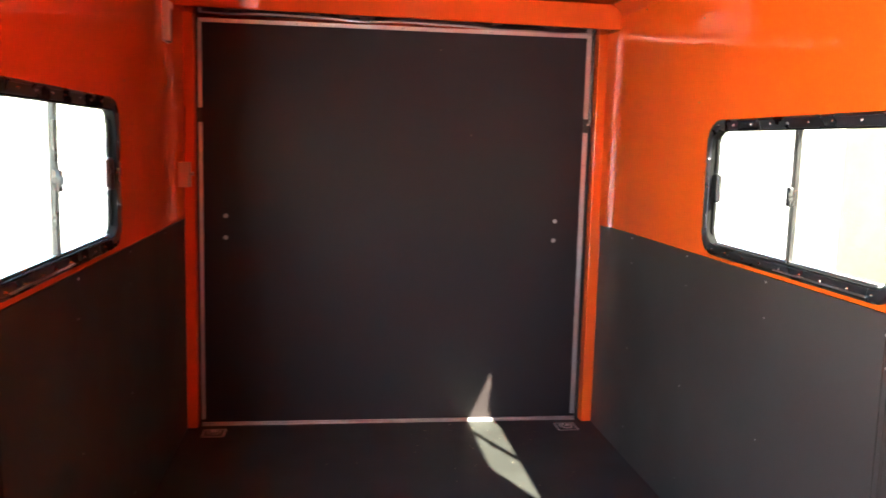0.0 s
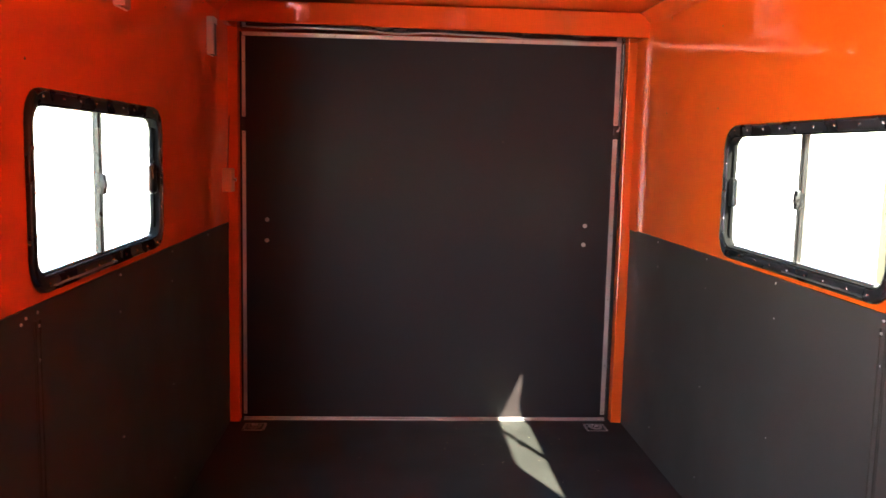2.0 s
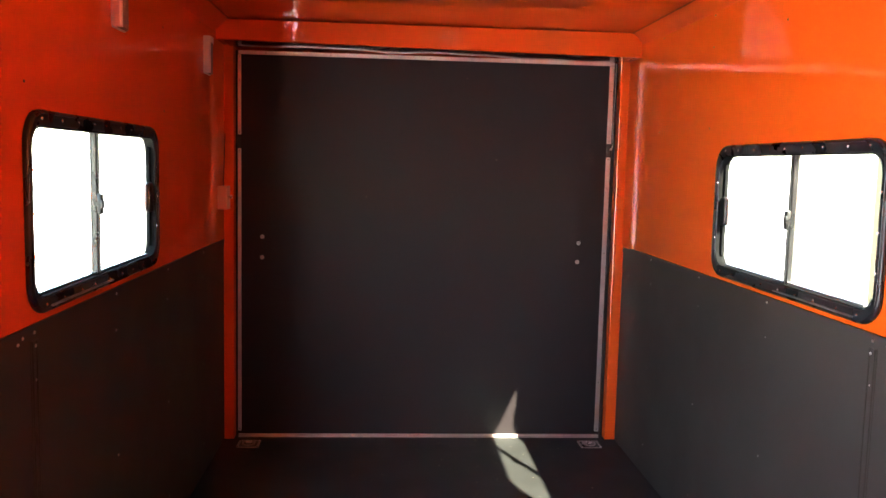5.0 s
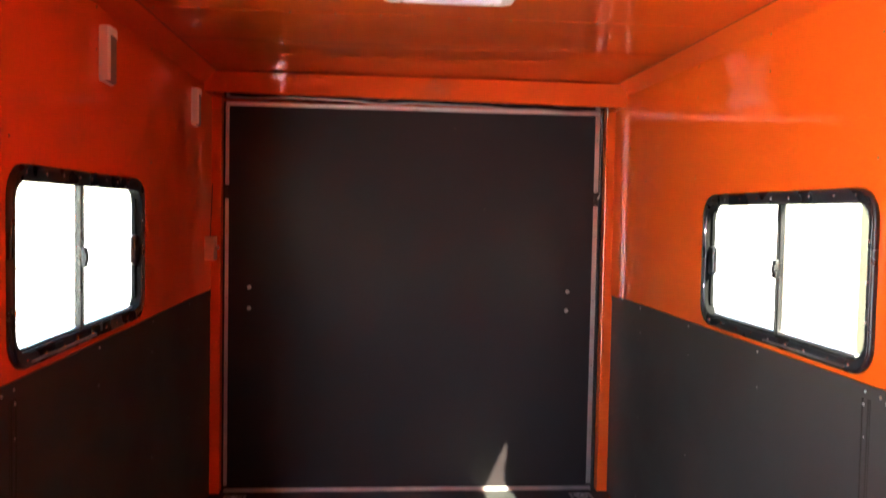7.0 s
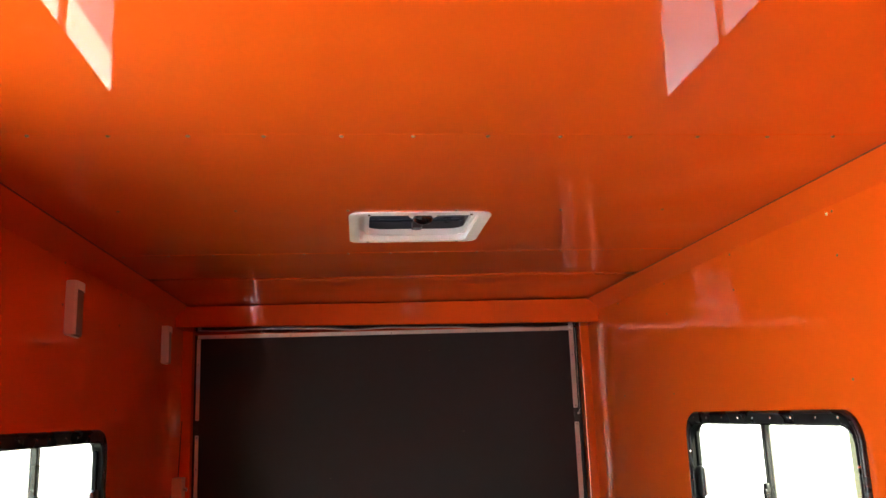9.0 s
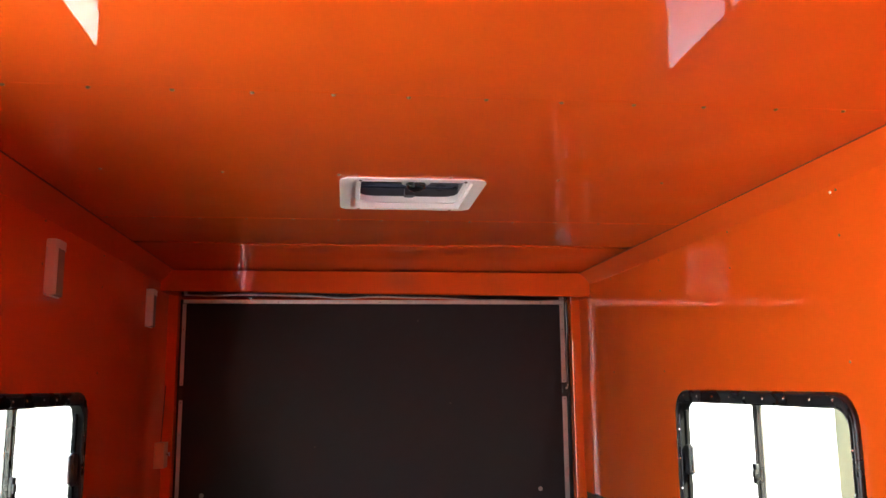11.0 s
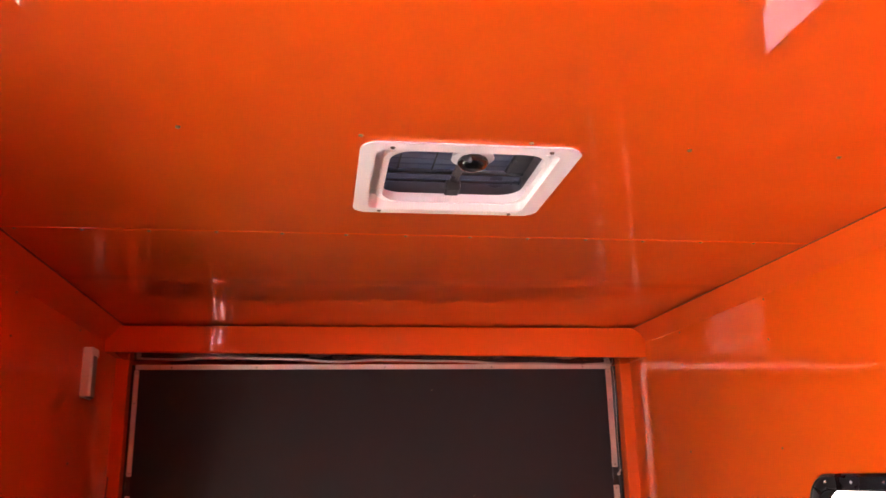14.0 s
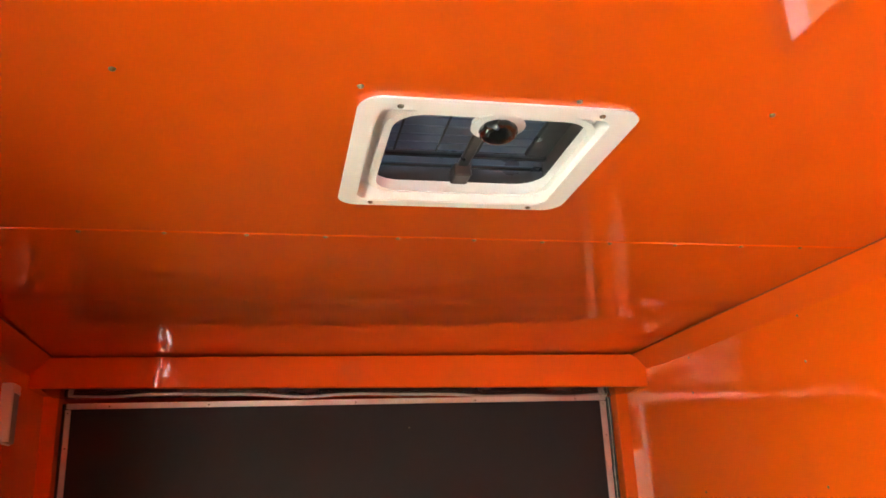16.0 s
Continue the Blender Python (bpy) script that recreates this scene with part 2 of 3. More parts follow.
def slab(place, us, vs, holes, w0, w1):
    """A sheet of thickness w0..w1 over a grid of cuts, with rectangular holes (u0, u1, v0, v1) that go through it."""
    bm = bmesh.new()

    def solid(i, j):
        if not (0 <= i < len(us) - 1 and 0 <= j < len(vs) - 1):
            return False
        u, v = (us[i] + us[i + 1]) / 2, (vs[j] + vs[j + 1]) / 2
        return not any(h[0] < u < h[1] and h[2] < v < h[3] for h in holes)

    def quad(*p):
        bm.faces.new([bm.verts.new(place(*q)) for q in p])

    for i in range(len(us) - 1):
        for j in range(len(vs) - 1):
            if not solid(i, j):
                continue
            u0, u1, v0, v1 = us[i], us[i + 1], vs[j], vs[j + 1]
            for w in (w0, w1):
                quad((u0, v0, w), (u1, v0, w), (u1, v1, w), (u0, v1, w))
            for di, dj, a, b in ((-1, 0, (u0, v0), (u0, v1)), (1, 0, (u1, v0), (u1, v1)), (0, -1, (u0, v0), (u1, v0)), (0, 1, (u0, v1), (u1, v1))):
                if not solid(i + di, j + dj):
                    quad((*a, w0), (*b, w0), (*b, w1), (*a, w1))
    bmesh.ops.remove_doubles(bm, verts=bm.verts, dist=1e-5)
    return bm


def strip(profile, y0, y1):
    """A bar along y with the given outline in x and z."""
    return plate(lambda u, v, w: (u, w, v), profile, y0, y1)


def screw_mesh(name, r, mat):
    bm = bmesh.new()
    rings = [(r, 0.0), (r, 0.28 * r), (0.72 * r, 0.62 * r), (0.34 * r, 0.74 * r), (0.22 * r, 0.45 * r)]
    loops = [[bm.verts.new((a * math.cos(k * math.tau / 8), a * math.sin(k * math.tau / 8), h)) for k in range(8)] for a, h in rings]
    for a, b in zip(loops, loops[1:]):
        for k in range(8):
            bm.faces.new((a[k], a[(k + 1) % 8], b[(k + 1) % 8], b[k]))
    bm.faces.new(loops[-1])
    bmesh.ops.recalc_face_normals(bm, faces=bm.faces[:])
    me = bpy.data.meshes.new(name)
    bm.to_mesh(me)
    bm.free()
    me.materials.append(mat)
    return me


SCREW = screw_mesh("screw", 0.0046, STEEL)
SCREW_SMALL = screw_mesh("small_screw", 0.0047, BRIGHT)
SCREW_ZINC = screw_mesh("zinc_screw", 0.0046, ZINC)
SCREW_DULL = screw_mesh("dull_screw", 0.0048, RUSTY)


def facing(x, y, z, axis, sign):
    """The pose of a screw whose head looks along the axis."""
    turn = {"x": (0, 90 * sign, 0), "y": (-90 * sign, 0, 0), "z": (0 if sign > 0 else 180, 0, 0)}[axis]
    return pose(x, y, z, *turn)


# ---- ground and distance ----
structure("ground", slab(lambda u, v, w: (u, v, w), [-900, 900], [-900, 900], [], -0.75, -0.45), GROUND, "pale sunlit gravel ground round the trailer", "ground")

# ---- floor ----
structure("floor", slab(lambda u, v, w: (u, v, w), [-HALF_L - THICK, HALF + THICK], [BACK - THICK, RAMP + 0.10], [], -0.06, 0.0), RUBBER,
          "black rubber-coated trailer floor with fine grain", "floor")

# ---- side walls ----
WIN_R = (1.972, 1.338, 0.550, 0.247)      # centre along y, centre height, half length, half height
WIN_L = (1.967, 1.346, 0.547, 0.251)
FLANGE = 0.038
FLANGE_SIDE = 0.028


BEND = (3.40, RAMP - 0.055)      # above the lining the wall sheets turn in a little towards the end posts
BEND_Z = (RAIL - 0.03, RAIL + 0.01)


def wall_place(side):
    half, most = (HALF, 0.014) if side > 0 else (HALF_L, 0.008)

    def at(u, v, w):
        share = min(1, max(0, (u - BEND[0]) / (BEND[1] - BEND[0]))) * min(1, max(0, (v - BEND_Z[0]) / (BEND_Z[1] - BEND_Z[0])))
        return (side * (half - w - most * share), u, v)

    return at


def hole_of(win):
    cu, cv, hu, hv = win
    d, e = FLANGE_SIDE - 0.006, FLANGE - 0.006
    return (cu - hu + d, cu + hu - d, cv - hv + e, cv + hv - e)


DOOR = (-0.35, 0.75, 0.0, 2.02)       # open side doorway
hole = hole_of(WIN_R)
wall_right = structure("wall_right", slab(wall_place(1), [BACK, hole[0], hole[1], *BEND, RAMP + 0.10], [0, *BEND_Z, hole[2], hole[3], TOP + 0.0079], [hole], -THICK, 0), WALL,
                       "glossy orange enamelled metal side wall with a window", "wall")
hole = hole_of(WIN_L)
wall_left = structure("wall_left", slab(wall_place(-1), [BACK, DOOR[0], DOOR[1], hole[0], hole[1], *BEND, RAMP + 0.10], [0, *BEND_Z, hole[2], hole[3], DOOR[3], TOP + 0.0079], [hole, DOOR], -THICK, 0),
                      WALL, "glossy orange enamelled metal side wall with a window", "wall")
jamb = join(*[slab(wall_place(-1), [u0, u1], [0.002, z1], [], -0.075, 0.022) for u0, u1, z1 in ((DOOR[0] - 0.03, DOOR[0], DOOR[3] + 0.03), (DOOR[1], DOOR[1] + 0.03, DOOR[3] + 0.03))],
            slab(wall_place(-1), [DOOR[0] + 0.0005, DOOR[1] - 0.0005], [DOOR[3], DOOR[3] + 0.03], [], -0.075, 0.022))
structure("trim_doorway", jamb, BOARD, "orange painted frame of the open side doorway", "trim")
REAR = (0.47, 1.53, 0.15, 0.24)      # window behind the walk
structure("wall_back", slab(lambda u, v, w: (u, BACK + w, v), [-HALF_L, REAR[0] - 0.12, REAR[0] + 0.12, HALF], [0, REAR[1] - 0.21, REAR[1] + 0.21, TOP + 0.0079],
                            [(REAR[0] - 0.12, REAR[0] + 0.12, REAR[1] - 0.21, REAR[1] + 0.21)], -THICK, 0), ORANGE, "plain glossy orange end wall behind the walk", "wall")

# ---- end wall round the ramp door: two posts and a head ----
end_wall = join(block((-HALF_L + 0.002, RAMP - 0.055, 0.0), (-1.0150, RAMP + 0.10, TOP - 0.002), 0.004), block((0.999, RAMP - 0.055, 0.0), (HALF - 0.002, RAMP + 0.10, TOP - 0.002), 0.004),
                block((-1.0150, RAMP - 0.02, 2.066), (0.999, RAMP + 0.10, TOP - 0.002)))
structure("wall_end", end_wall, BOARD, "narrow glossy orange posts framing the ramp door", "wall")
structure("wall_outer_end", block((-HALF_L - THICK, RAMP + 0.10, -0.06), (HALF + THICK, RAMP + 0.14, TOP + 0.05)), ORANGE, "orange outer skin behind the ramp door", "wall")

# ---- ceiling: three sheets with open joints, screws and the vent's hole ----
VENT = (0.002, 1.924)
SEAMS = (1.072, 2.305)
flat = lambda u, v, w: (u, v, w)
sheets = []


def bowed_sheet(v0, v1, nu=72, nv=170):
    """The end sheet, which bows up a few millimetres in a long shallow ridge before the header."""
    bm = bmesh.new()

    def ease(v, a, b):
        k = min(1, max(0, (v - a) / (b - a)))
        return k * k * (3 - 2 * k)

    def bow(u, v):
        dip = 1 / (1 + math.exp(-(u + 0.62) / 0.07)) / (1 + math.exp((u - 0.62) / 0.015))
        sway = 0.022 * math.sin(4.2 * u + 2.6) + 0.010 * math.sin(9.1 * u)
        rise = 0.0050 * ease(v, 2.772 + 0.6 * sway, 2.895 + 0.6 * sway)
        return rise - 0.0046 * (dip * ease(v, 2.930 + sway, 3.130 + sway) + (1 - dip) * ease(v, 2.95, 3.55))

    low, high = [], []
    for i in range(nu + 1):
        u = -HALF_L + (HALF + HALF_L) * i / nu
        vs = [v0 + (v1 - v0) * j / nv for j in range(nv + 1)]
        low.append([bm.verts.new((u, v, TOP - 0.0003 + bow(u, v))) for v in vs])
        high.append([bm.verts.new((u, v, TOP + 0.007)) for v in (v0, v1)])
    for i in range(nu):
        for j in range(nv):
            bm.faces.new((low[i][j], low[i + 1][j], low[i + 1][j + 1], low[i][j + 1])).smooth = True
        for e, j in ((0, 0), (1, nv)):
            bm.faces.new((low[i][j], low[i + 1][j], high[i + 1][e], high[i][e]))
        bm.faces.new((high[i][0], high[i + 1][0], high[i + 1][1], high[i][1]))
    return bm


edges = [BACK, SEAMS[0], SEAMS[1], RAMP + 0.10]
for k in range(3):
    v0, v1 = edges[k] + (0.0005 if k else 0), edges[k + 1] - (0.0005 if k < 2 else 0)
    if k == 1:
        h = (VENT[0] - 0.178, VENT[0] + 0.178, VENT[1] - 0.178, VENT[1] + 0.178)
        sheets.append(slab(flat, [-HALF_L, h[0], h[1], HALF], [v0, h[2], h[3], v1], [h], TOP, TOP + 0.006))
    else:
        sheets.append(bowed_sheet(v0, v1) if k == 2 else slab(flat, [-HALF_L, HALF], [v0, v1], [], TOP + 0.0003, TOP + 0.007))
h = (VENT[0] - 0.178, VENT[0] + 0.178, VENT[1] - 0.178, VENT[1] + 0.178)
sheets.append(slab(flat, [-HALF_L - THICK, h[0], h[1], HALF + THICK], [BACK - THICK, h[2], h[3], RAMP + 0.14], [h], TOP + 0.008, TOP + 0.05))
ceiling = join(*sheets)
head_mesh = SCREW_DULL
screw_rows = [(-0.98 + 0.1535 * k, SEAMS[0] + 0.011) for k in range(14)] + [(-0.98 + 0.1535 * k, SEAMS[1] + 0.010) for k in range(14)]
screw_rows += [(-0.818 + 0.306 * k, 1.690 + 0.006 * k) for k in range(6)] + [(-0.818 + 0.306 * k, 0.44) for k in range(6)]
for x, y in screw_rows:
    before = len(ceiling.faces)
    ceiling.from_mesh(head_mesh)
    ceiling.verts.ensure_lookup_table(), ceiling.faces.ensure_lookup_table()
    m = facing(x + random.uniform(-0.004, 0.004), y + random.uniform(-0.002, 0.002), TOP + (0.0003 if y < SEAMS[0] else -0.0003 if y > SEAMS[1] else 0), "z", -1)
    fresh = ceiling.faces[before:]
    for v in {v for f in fresh for v in f.verts}:
        v.co = m @ v.co
    for f in fresh:
        f.material_index = 1
structure("ceiling", ceiling, [ORANGE, RUSTY], "glossy orange metal ceiling sheets with screwed joints", "ceiling")

# ---- coves along the ceiling's edges ----
for side, name in ((-1, "trim_cove_left"), (1, "trim_cove_right")):
    pts = []
    half, wide = (HALF, 0.048) if side > 0 else (HALF_L, COVE)
    for k in range(7):
        a = radians(90 * k / 6)
        pts.append((side * (half - 0.001 - wide * (k / 6 * 0.9 + 0.1 * math.sin(a))), TOP - 0.0045 - COVE * ((1 - k / 6) * 0.9 + 0.1 * math.cos(a))))
    pts += [(side * (half - 0.001 - wide), TOP - 0.0025), (side * (half - 0.001), TOP - 0.0025)]
    structure(name, strip(pts, BACK + 0.001, RAMP - 0.06), BOARD, "slanted glossy orange trim along the ceiling edge", "trim")
    x = side * (half - wide - 0.0005)
    structure("trim_seal", strip([(x - side * 0.002, TOP - 0.0005), (x + side * 0.003, TOP - 0.0005), (x + side * 0.003, TOP - 0.0045), (x - side * 0.0005, TOP - 0.004)], BACK + 0.002, RAMP - 0.062), SEALANT,
              "thin dark sealant line under the ceiling edge", "sealant")

# ---- black lining of the lower walls ----
JOINT = 1.440
STUDS = (-0.38, 0.23, 0.835, 1.440, 2.042, 2.645, 3.256)
for side, name, start in ((-1, "wainscot_left", DOOR[1] + 0.032), (1, "wainscot_right", BACK + 0.01)):
    at = wall_place(side)
    lining = structure(name, slab(at, [start, JOINT - 0.002], [0.001, RAIL - 0.036], [], 0.0005, 0.006), LINING, "black textured lining board on the lower side wall", "wall lining")
    part("panel", slab(at, [JOINT + 0.002, RAMP - 0.056], [0.001, RAIL - 0.036], [], 0.0005, 0.006), LINING, lining)
    bm = slab(lambda u, v, w: (side * ((HALF if side > 0 else HALF_L) - w), u, v), [start, RAMP - 0.056], [RAIL - 0.0355, RAIL], [], 0.0005, 0.0085)
    part("cap_strip", bm, LINING, lining)
    batten = join(plate(at, rounded(JOINT, (RAIL - 0.036) / 2, 0.020, (RAIL - 0.037) / 2, 0.003, 3), 0.006, 0.0085),
                  plate(at, rounded(JOINT - 0.012, (RAIL - 0.036) / 2, 0.004, (RAIL - 0.04) / 2, 0.002, 3), 0.0085, 0.0125),
                  plate(at, rounded(JOINT + 0.012, (RAIL - 0.036) / 2, 0.004, (RAIL - 0.04) / 2, 0.002, 3), 0.0085, 0.0125))
    part("batten", batten, LINING, lining, "ridged black joint strip")
    for y in STUDS:
        if y < start + 0.05:
            continue
        piece("screw", SCREW, facing(*at(y, RAIL - 0.018, 0.0085), "x", -side), lining)
        for z in (0.94, 0.53, 0.145):
            off = 0.0085 if abs(y - JOINT) < 0.01 else 0.006
            piece("screw", SCREW_ZINC, facing(*at(y + random.uniform(-0.004, 0.004), z, off), "x", -side) @ Matrix.Scale(random.uniform(0.6, 0.95), 4), lining)
    for y, z in ((1.375, RAIL - 0.020), (1.350, RAIL - 0.030), (1.445, RAIL - 0.052)):
        piece("screw", SCREW, facing(*at(y, z, 0.0088), "x", -side), lining)
    wall = wall_left if side < 0 else wall_right
    for y in STUDS[2:]:
        for z in (2.098, 1.980, 1.66):
            if not (1.4 < y < 2.6 and z < 1.7) or abs(y - JOINT) < 0.1:
                piece("screw", SCREW_DULL, facing(*at(y + random.uniform(-0.003, 0.003), z + random.uniform(-0.006, 0.006), 0), "x", -side) @ Matrix.Scale(0.8, 4), wall)
    piece("screw", SCREW_SMALL, facing(*at(JOINT + 0.022, 2.093, 0), "x", -side), wall)


# ---- windows ----
def window(name, side, win, mull, label):
    cu, cv, hu, hv = win
    at = wall_place(side)
    ob = thing(name, at(cu, cv - hv, 0), label, "window")
    ob["kind"] = "structure"
    outer = rounded(cu, cv, hu, hv, 0.085)
    mid = rounded(cu, cv, hu - FLANGE_SIDE, hv - FLANGE, 0.058)
    frame_part = part("window_frame", ring(at, outer, mid, 0.0005, 0.014, 0.005), BLACKMETAL, ob, "black metal flange with screws", True)
    hi, vi = hu - FLANGE_SIDE - 0.004, hv - FLANGE - 0.004
    part("reveal", ring(at, mid, rounded(cu, cv, hu - FLANGE_SIDE - 0.004, hv - FLANGE - 0.004, 0.055), -THICK, 0.010), REVEAL, ob, "matt black rubber reveal", True)
    # raised bead round the flange
    part("bead", ring(at, rounded(cu, cv, hu - 0.005, hv - 0.005, 0.08), rounded(cu, cv, hu - 0.010, hv - 0.010, 0.076), 0.013, 0.018, 0.002), BLACKMETAL, ob, "", True)
    # bright track below
    part("track", join(block(at(cu - hu * 0.80, cv - hv + 0.012, 0.0130), at(cu + 0.02, cv - hv + 0.017, 0.0200), 0.001),
                       block(at(cu - hi + 0.06, cv - vi, -0.022), at(cu + hi - 0.06, cv - vi + 0.007, -0.004), 0.001)), ALU, ob, "bright metal track")
    # sliding sash on the far half, fixed pane on the near half
    far0, far1 = mull - 0.012, cu + hi
    part("sash_rail", join(block(at(mull - 0.010, cv - vi, -0.016), at(mull + 0.010, cv + vi, -0.002), 0.002),
                           block(at(mull - 0.004, cv - vi, -0.002), at(mull + 0.004, cv + vi, 0.003), 0.001)), BLACKMETAL, ob, "narrow black meeting rail")
    part("meeting_rail", block(at(mull - 0.008, cv - vi, -0.0235), at(mull + 0.012, cv + vi, -0.017), 0.002), GREYSASH, ob, "grey anodised meeting rail")
    part("sash_stile", block(at(far1 - 0.013, cv - vi + 0.03, -0.018), at(far1 + 0.002, cv + vi - 0.03, -0.006), 0.003), REVEAL, ob, "black sash edge")
    part("pane", block(at(mull + 0.002, cv - vi, -0.012), at(far1 - 0.004, cv + vi, -0.009)), PANE, ob, "clear sliding glass pane")
    part("pane", block(at(cu - hi, cv - vi, -0.0225), at(mull - 0.002, cv + vi, -0.0200)), PANE, ob, "clear fixed glass pane")
    grip = part("latch", join(block(at(mull - 0.008, cv - 0.030, -0.006), at(mull + 0.016, cv + 0.030, 0.010), 0.004), block(at(mull - 0.012, cv - 0.012, 0.008), at(mull + 0.006, cv + 0.012, 0.016), 0.003)),
                DARKPLASTIC, ob, "small dark finger latch", True)
    pull = part("pull", block(at(far1 - 0.046, cv - 0.056, -0.016), at(far1 + 0.002, cv + 0.052, 0.004), 0.010, 3), DARKPLASTIC, ob, "dark plastic finger pull", True)
    part("lip", block(at(far1 - 0.064, cv - 0.046, -0.013), at(far1 - 0.044, cv + 0.046, -0.003), 0.004, 3), GREYPLASTIC, pull, "grey plastic lip", True)
    n = 9
    for k in range(n):
        u = cu - hu + 0.085 + (2 * hu - 0.17) * k / (n - 1)
        for v in (cv - hv + 0.021, cv + hv - 0.021):
            piece("screw", SCREW_SMALL, facing(*at(u + random.uniform(-0.01, 0.01), v, 0.0135), "x", -side), ob)
    for k in range(3):
        for u in (cu - hu + 0.021, cu + hu - 0.021):
            piece("screw", SCREW_SMALL, facing(*at(u, cv + (k - 1) * 0.105, 0.0135), "x", -side), ob)
    return ob


window("window_1", -1, WIN_L, 1.925, "black-framed sliding window in the orange wall")
window("window_2", 1, WIN_R, 1.950, "black-framed sliding window in the orange wall")

rear_at = lambda u, v, w: (u, BACK + w, v)
rear = thing("window_3", (REAR[0], BACK, REAR[1] - REAR[3]), "small black-framed window in the orange end wall", "window")
rear["kind"] = "structure"
part("window_frame", ring(rear_at, rounded(*REAR, 0.06), rounded(REAR[0], REAR[1], REAR[2] - 0.035, REAR[3] - 0.035, 0.04), 0.0005, 0.012, 0.004), BLACKMETAL, rear, "black metal flange", True)
part("pane", plate(rear_at, rounded(REAR[0], REAR[1], REAR[2] - 0.034, REAR[3] - 0.034, 0.04), -0.014, -0.011), PANE_DARK, rear, "smoked glass pane")

# ---- ramp door ----
ramp = thing("ramp_door", (-0.01, RAMP, 0.0), "closed black ramp door edged with aluminium strips", "door")
part("panel", block((-1.004, RAMP, 0.004), (0.978, RAMP + 0.045, 2.052), 0.002), PANEL, ramp, "black coated plywood panel")
face = lambda u, v, w: (u, RAMP - w, v)
for x0, x1, z0, z1 in ((-1.003, -0.985, 0.030, 1.548), (-1.003, -0.985, 1.620, 2.030), (0.952, 0.976, 0.030, 1.548), (0.952, 0.976, 1.620, 2.030)):
    bm = plate(face, rounded((x0 + x1) / 2, (z0 + z1) / 2, (x1 - x0) / 2, (z1 - z0) / 2, 0.003, 3), 0.0003, 0.004)
    s = part("edge_strip", bm, ALU, ramp, "thin bright aluminium strip")
    for z in (z0 + 0.012, z0 + 0.28, z0 + 0.65, z0 + 1.0, z0 + 1.35, z1 - 0.012):
        if z < z1:
            piece("screw", SCREW_DULL, facing((x0 + x1) / 2, RAMP - 0.004, z, "y", -1) @ Matrix.Scale(0.6, 4), s)
top_strip = part("top_strip", plate(face, rounded(-0.012, 2.042, 0.988, 0.010, 0.003, 3), 0.0003, 0.0045), ALU, ramp, "thin bright aluminium strip")
for x in (-0.86, -0.526, -0.004, 0.45, 0.85):
    piece("screw", SCREW_DULL, facing(x, RAMP - 0.0045, 2.040, "y", -1) @ Matrix.Scale(0.7, 4), top_strip)
part("sill_strip", join(block((-1.0, RAMP - 0.010, 0.0005), (0.975, RAMP - 0.0005, 0.0145), 0.002), block((-1.0, RAMP - 0.026, 0.0005), (0.975, RAMP - 0.010, 0.003), 0.001)), SILL, ramp, "bright aluminium threshold strip")
for x in (-1.001, 0.964):
    part("latch_slot", join(block((x - 0.010, RAMP - 0.002, 1.552), (x + 0.012, RAMP + 0.0, 1.616), 0.001), block((x - 0.012, RAMP - 0.010, 1.572), (x - 0.002, RAMP - 0.002, 1.60), 0.002)), DARKPLASTIC, ramp, "dark latch gap")
for x, z in ((-0.876, 1.086), (-0.877, 0.976), (0.822, 1.082), (0.818, 0.979)):
    washer = part("bolt", join(tube((x, RAMP - 0.0002, z), (x, RAMP - 0.003, z), 0.0115, 16), tube((x, RAMP - 0.003, z), (x, RAMP - 0.008, z), 0.0070, 14, 0.005)), ZINC, ramp, "round zinc carriage bolt", True)
for x, z in ((0.193, 1.944), (0.36, 1.52), (-0.33, 1.31)):
    piece("screw", SCREW_DULL, facing(x, RAMP - 0.0002, z, "y", -1) @ Matrix.Scale(0.55, 4), ramp)
# rubber seal in the gap beside the strip
part("seal", block((-1.0140, RAMP - 0.004, 0.004), (-1.0055, RAMP + 0.05, 2.052), 0.002), SEAL, ramp, "thin black rubber edge seal")
part("seal", block((0.980, RAMP - 0.006, 0.004), (0.997, RAMP + 0.05, 2.052), 0.003), SEAL, ramp, "black rubber edge seal")

run = [Vector((0.984 + 0.0022 * math.sin(k * 0.9), RAMP - 0.010, 2.045 - 0.062 * k)) for k in range(8)]
part("spring_cable", join(*[tube(a, b, 0.0016, 8) for a, b in zip(run, run[1:])]), ZINC, ramp, "thin steel spring cable", True)
part("cable_hook", join(tube(run[-1], (0.976, RAMP - 0.012, 1.592), 0.003, 8), tube((0.976, RAMP - 0.004, 1.592), (0.976, RAMP - 0.014, 1.592), 0.006, 12)), STEEL, ramp, "small steel cable hook", True)

# ---- header over the ramp door: a board with its top corners eased to the coves ----
header = thing("door_header", (0, 3.565, 2.055), "glossy orange spring cover board above the ramp door", "door header")
outline = [(-HALF_L + 0.004, 2.070), (HALF - 0.008, 2.049)]
for side in (1, -1):
    arc = []
    end, wide, tall = (HALF - 0.008, 0.055, 0.044) if side > 0 else (HALF_L - 0.004, 0.058, 0.062)
    for k in range(8):
        a = radians(90 * k / 7)
        s1, c1 = 0.75 * k / 7 + 0.25 * math.sin(a), 0.75 * k / 7 + 0.25 * (1 - math.cos(a))
        arc.append((side * (end - wide * (c1 if side > 0 else 1 - math.cos(a))), TOP - 0.005 - tall * (1 - (s1 if side > 0 else math.sin(a)))))
    outline += arc if side > 0 else arc[::-1]
front = lambda u, v, w: (u, 3.565 + w, v)
body = bmesh.new()
loops = []
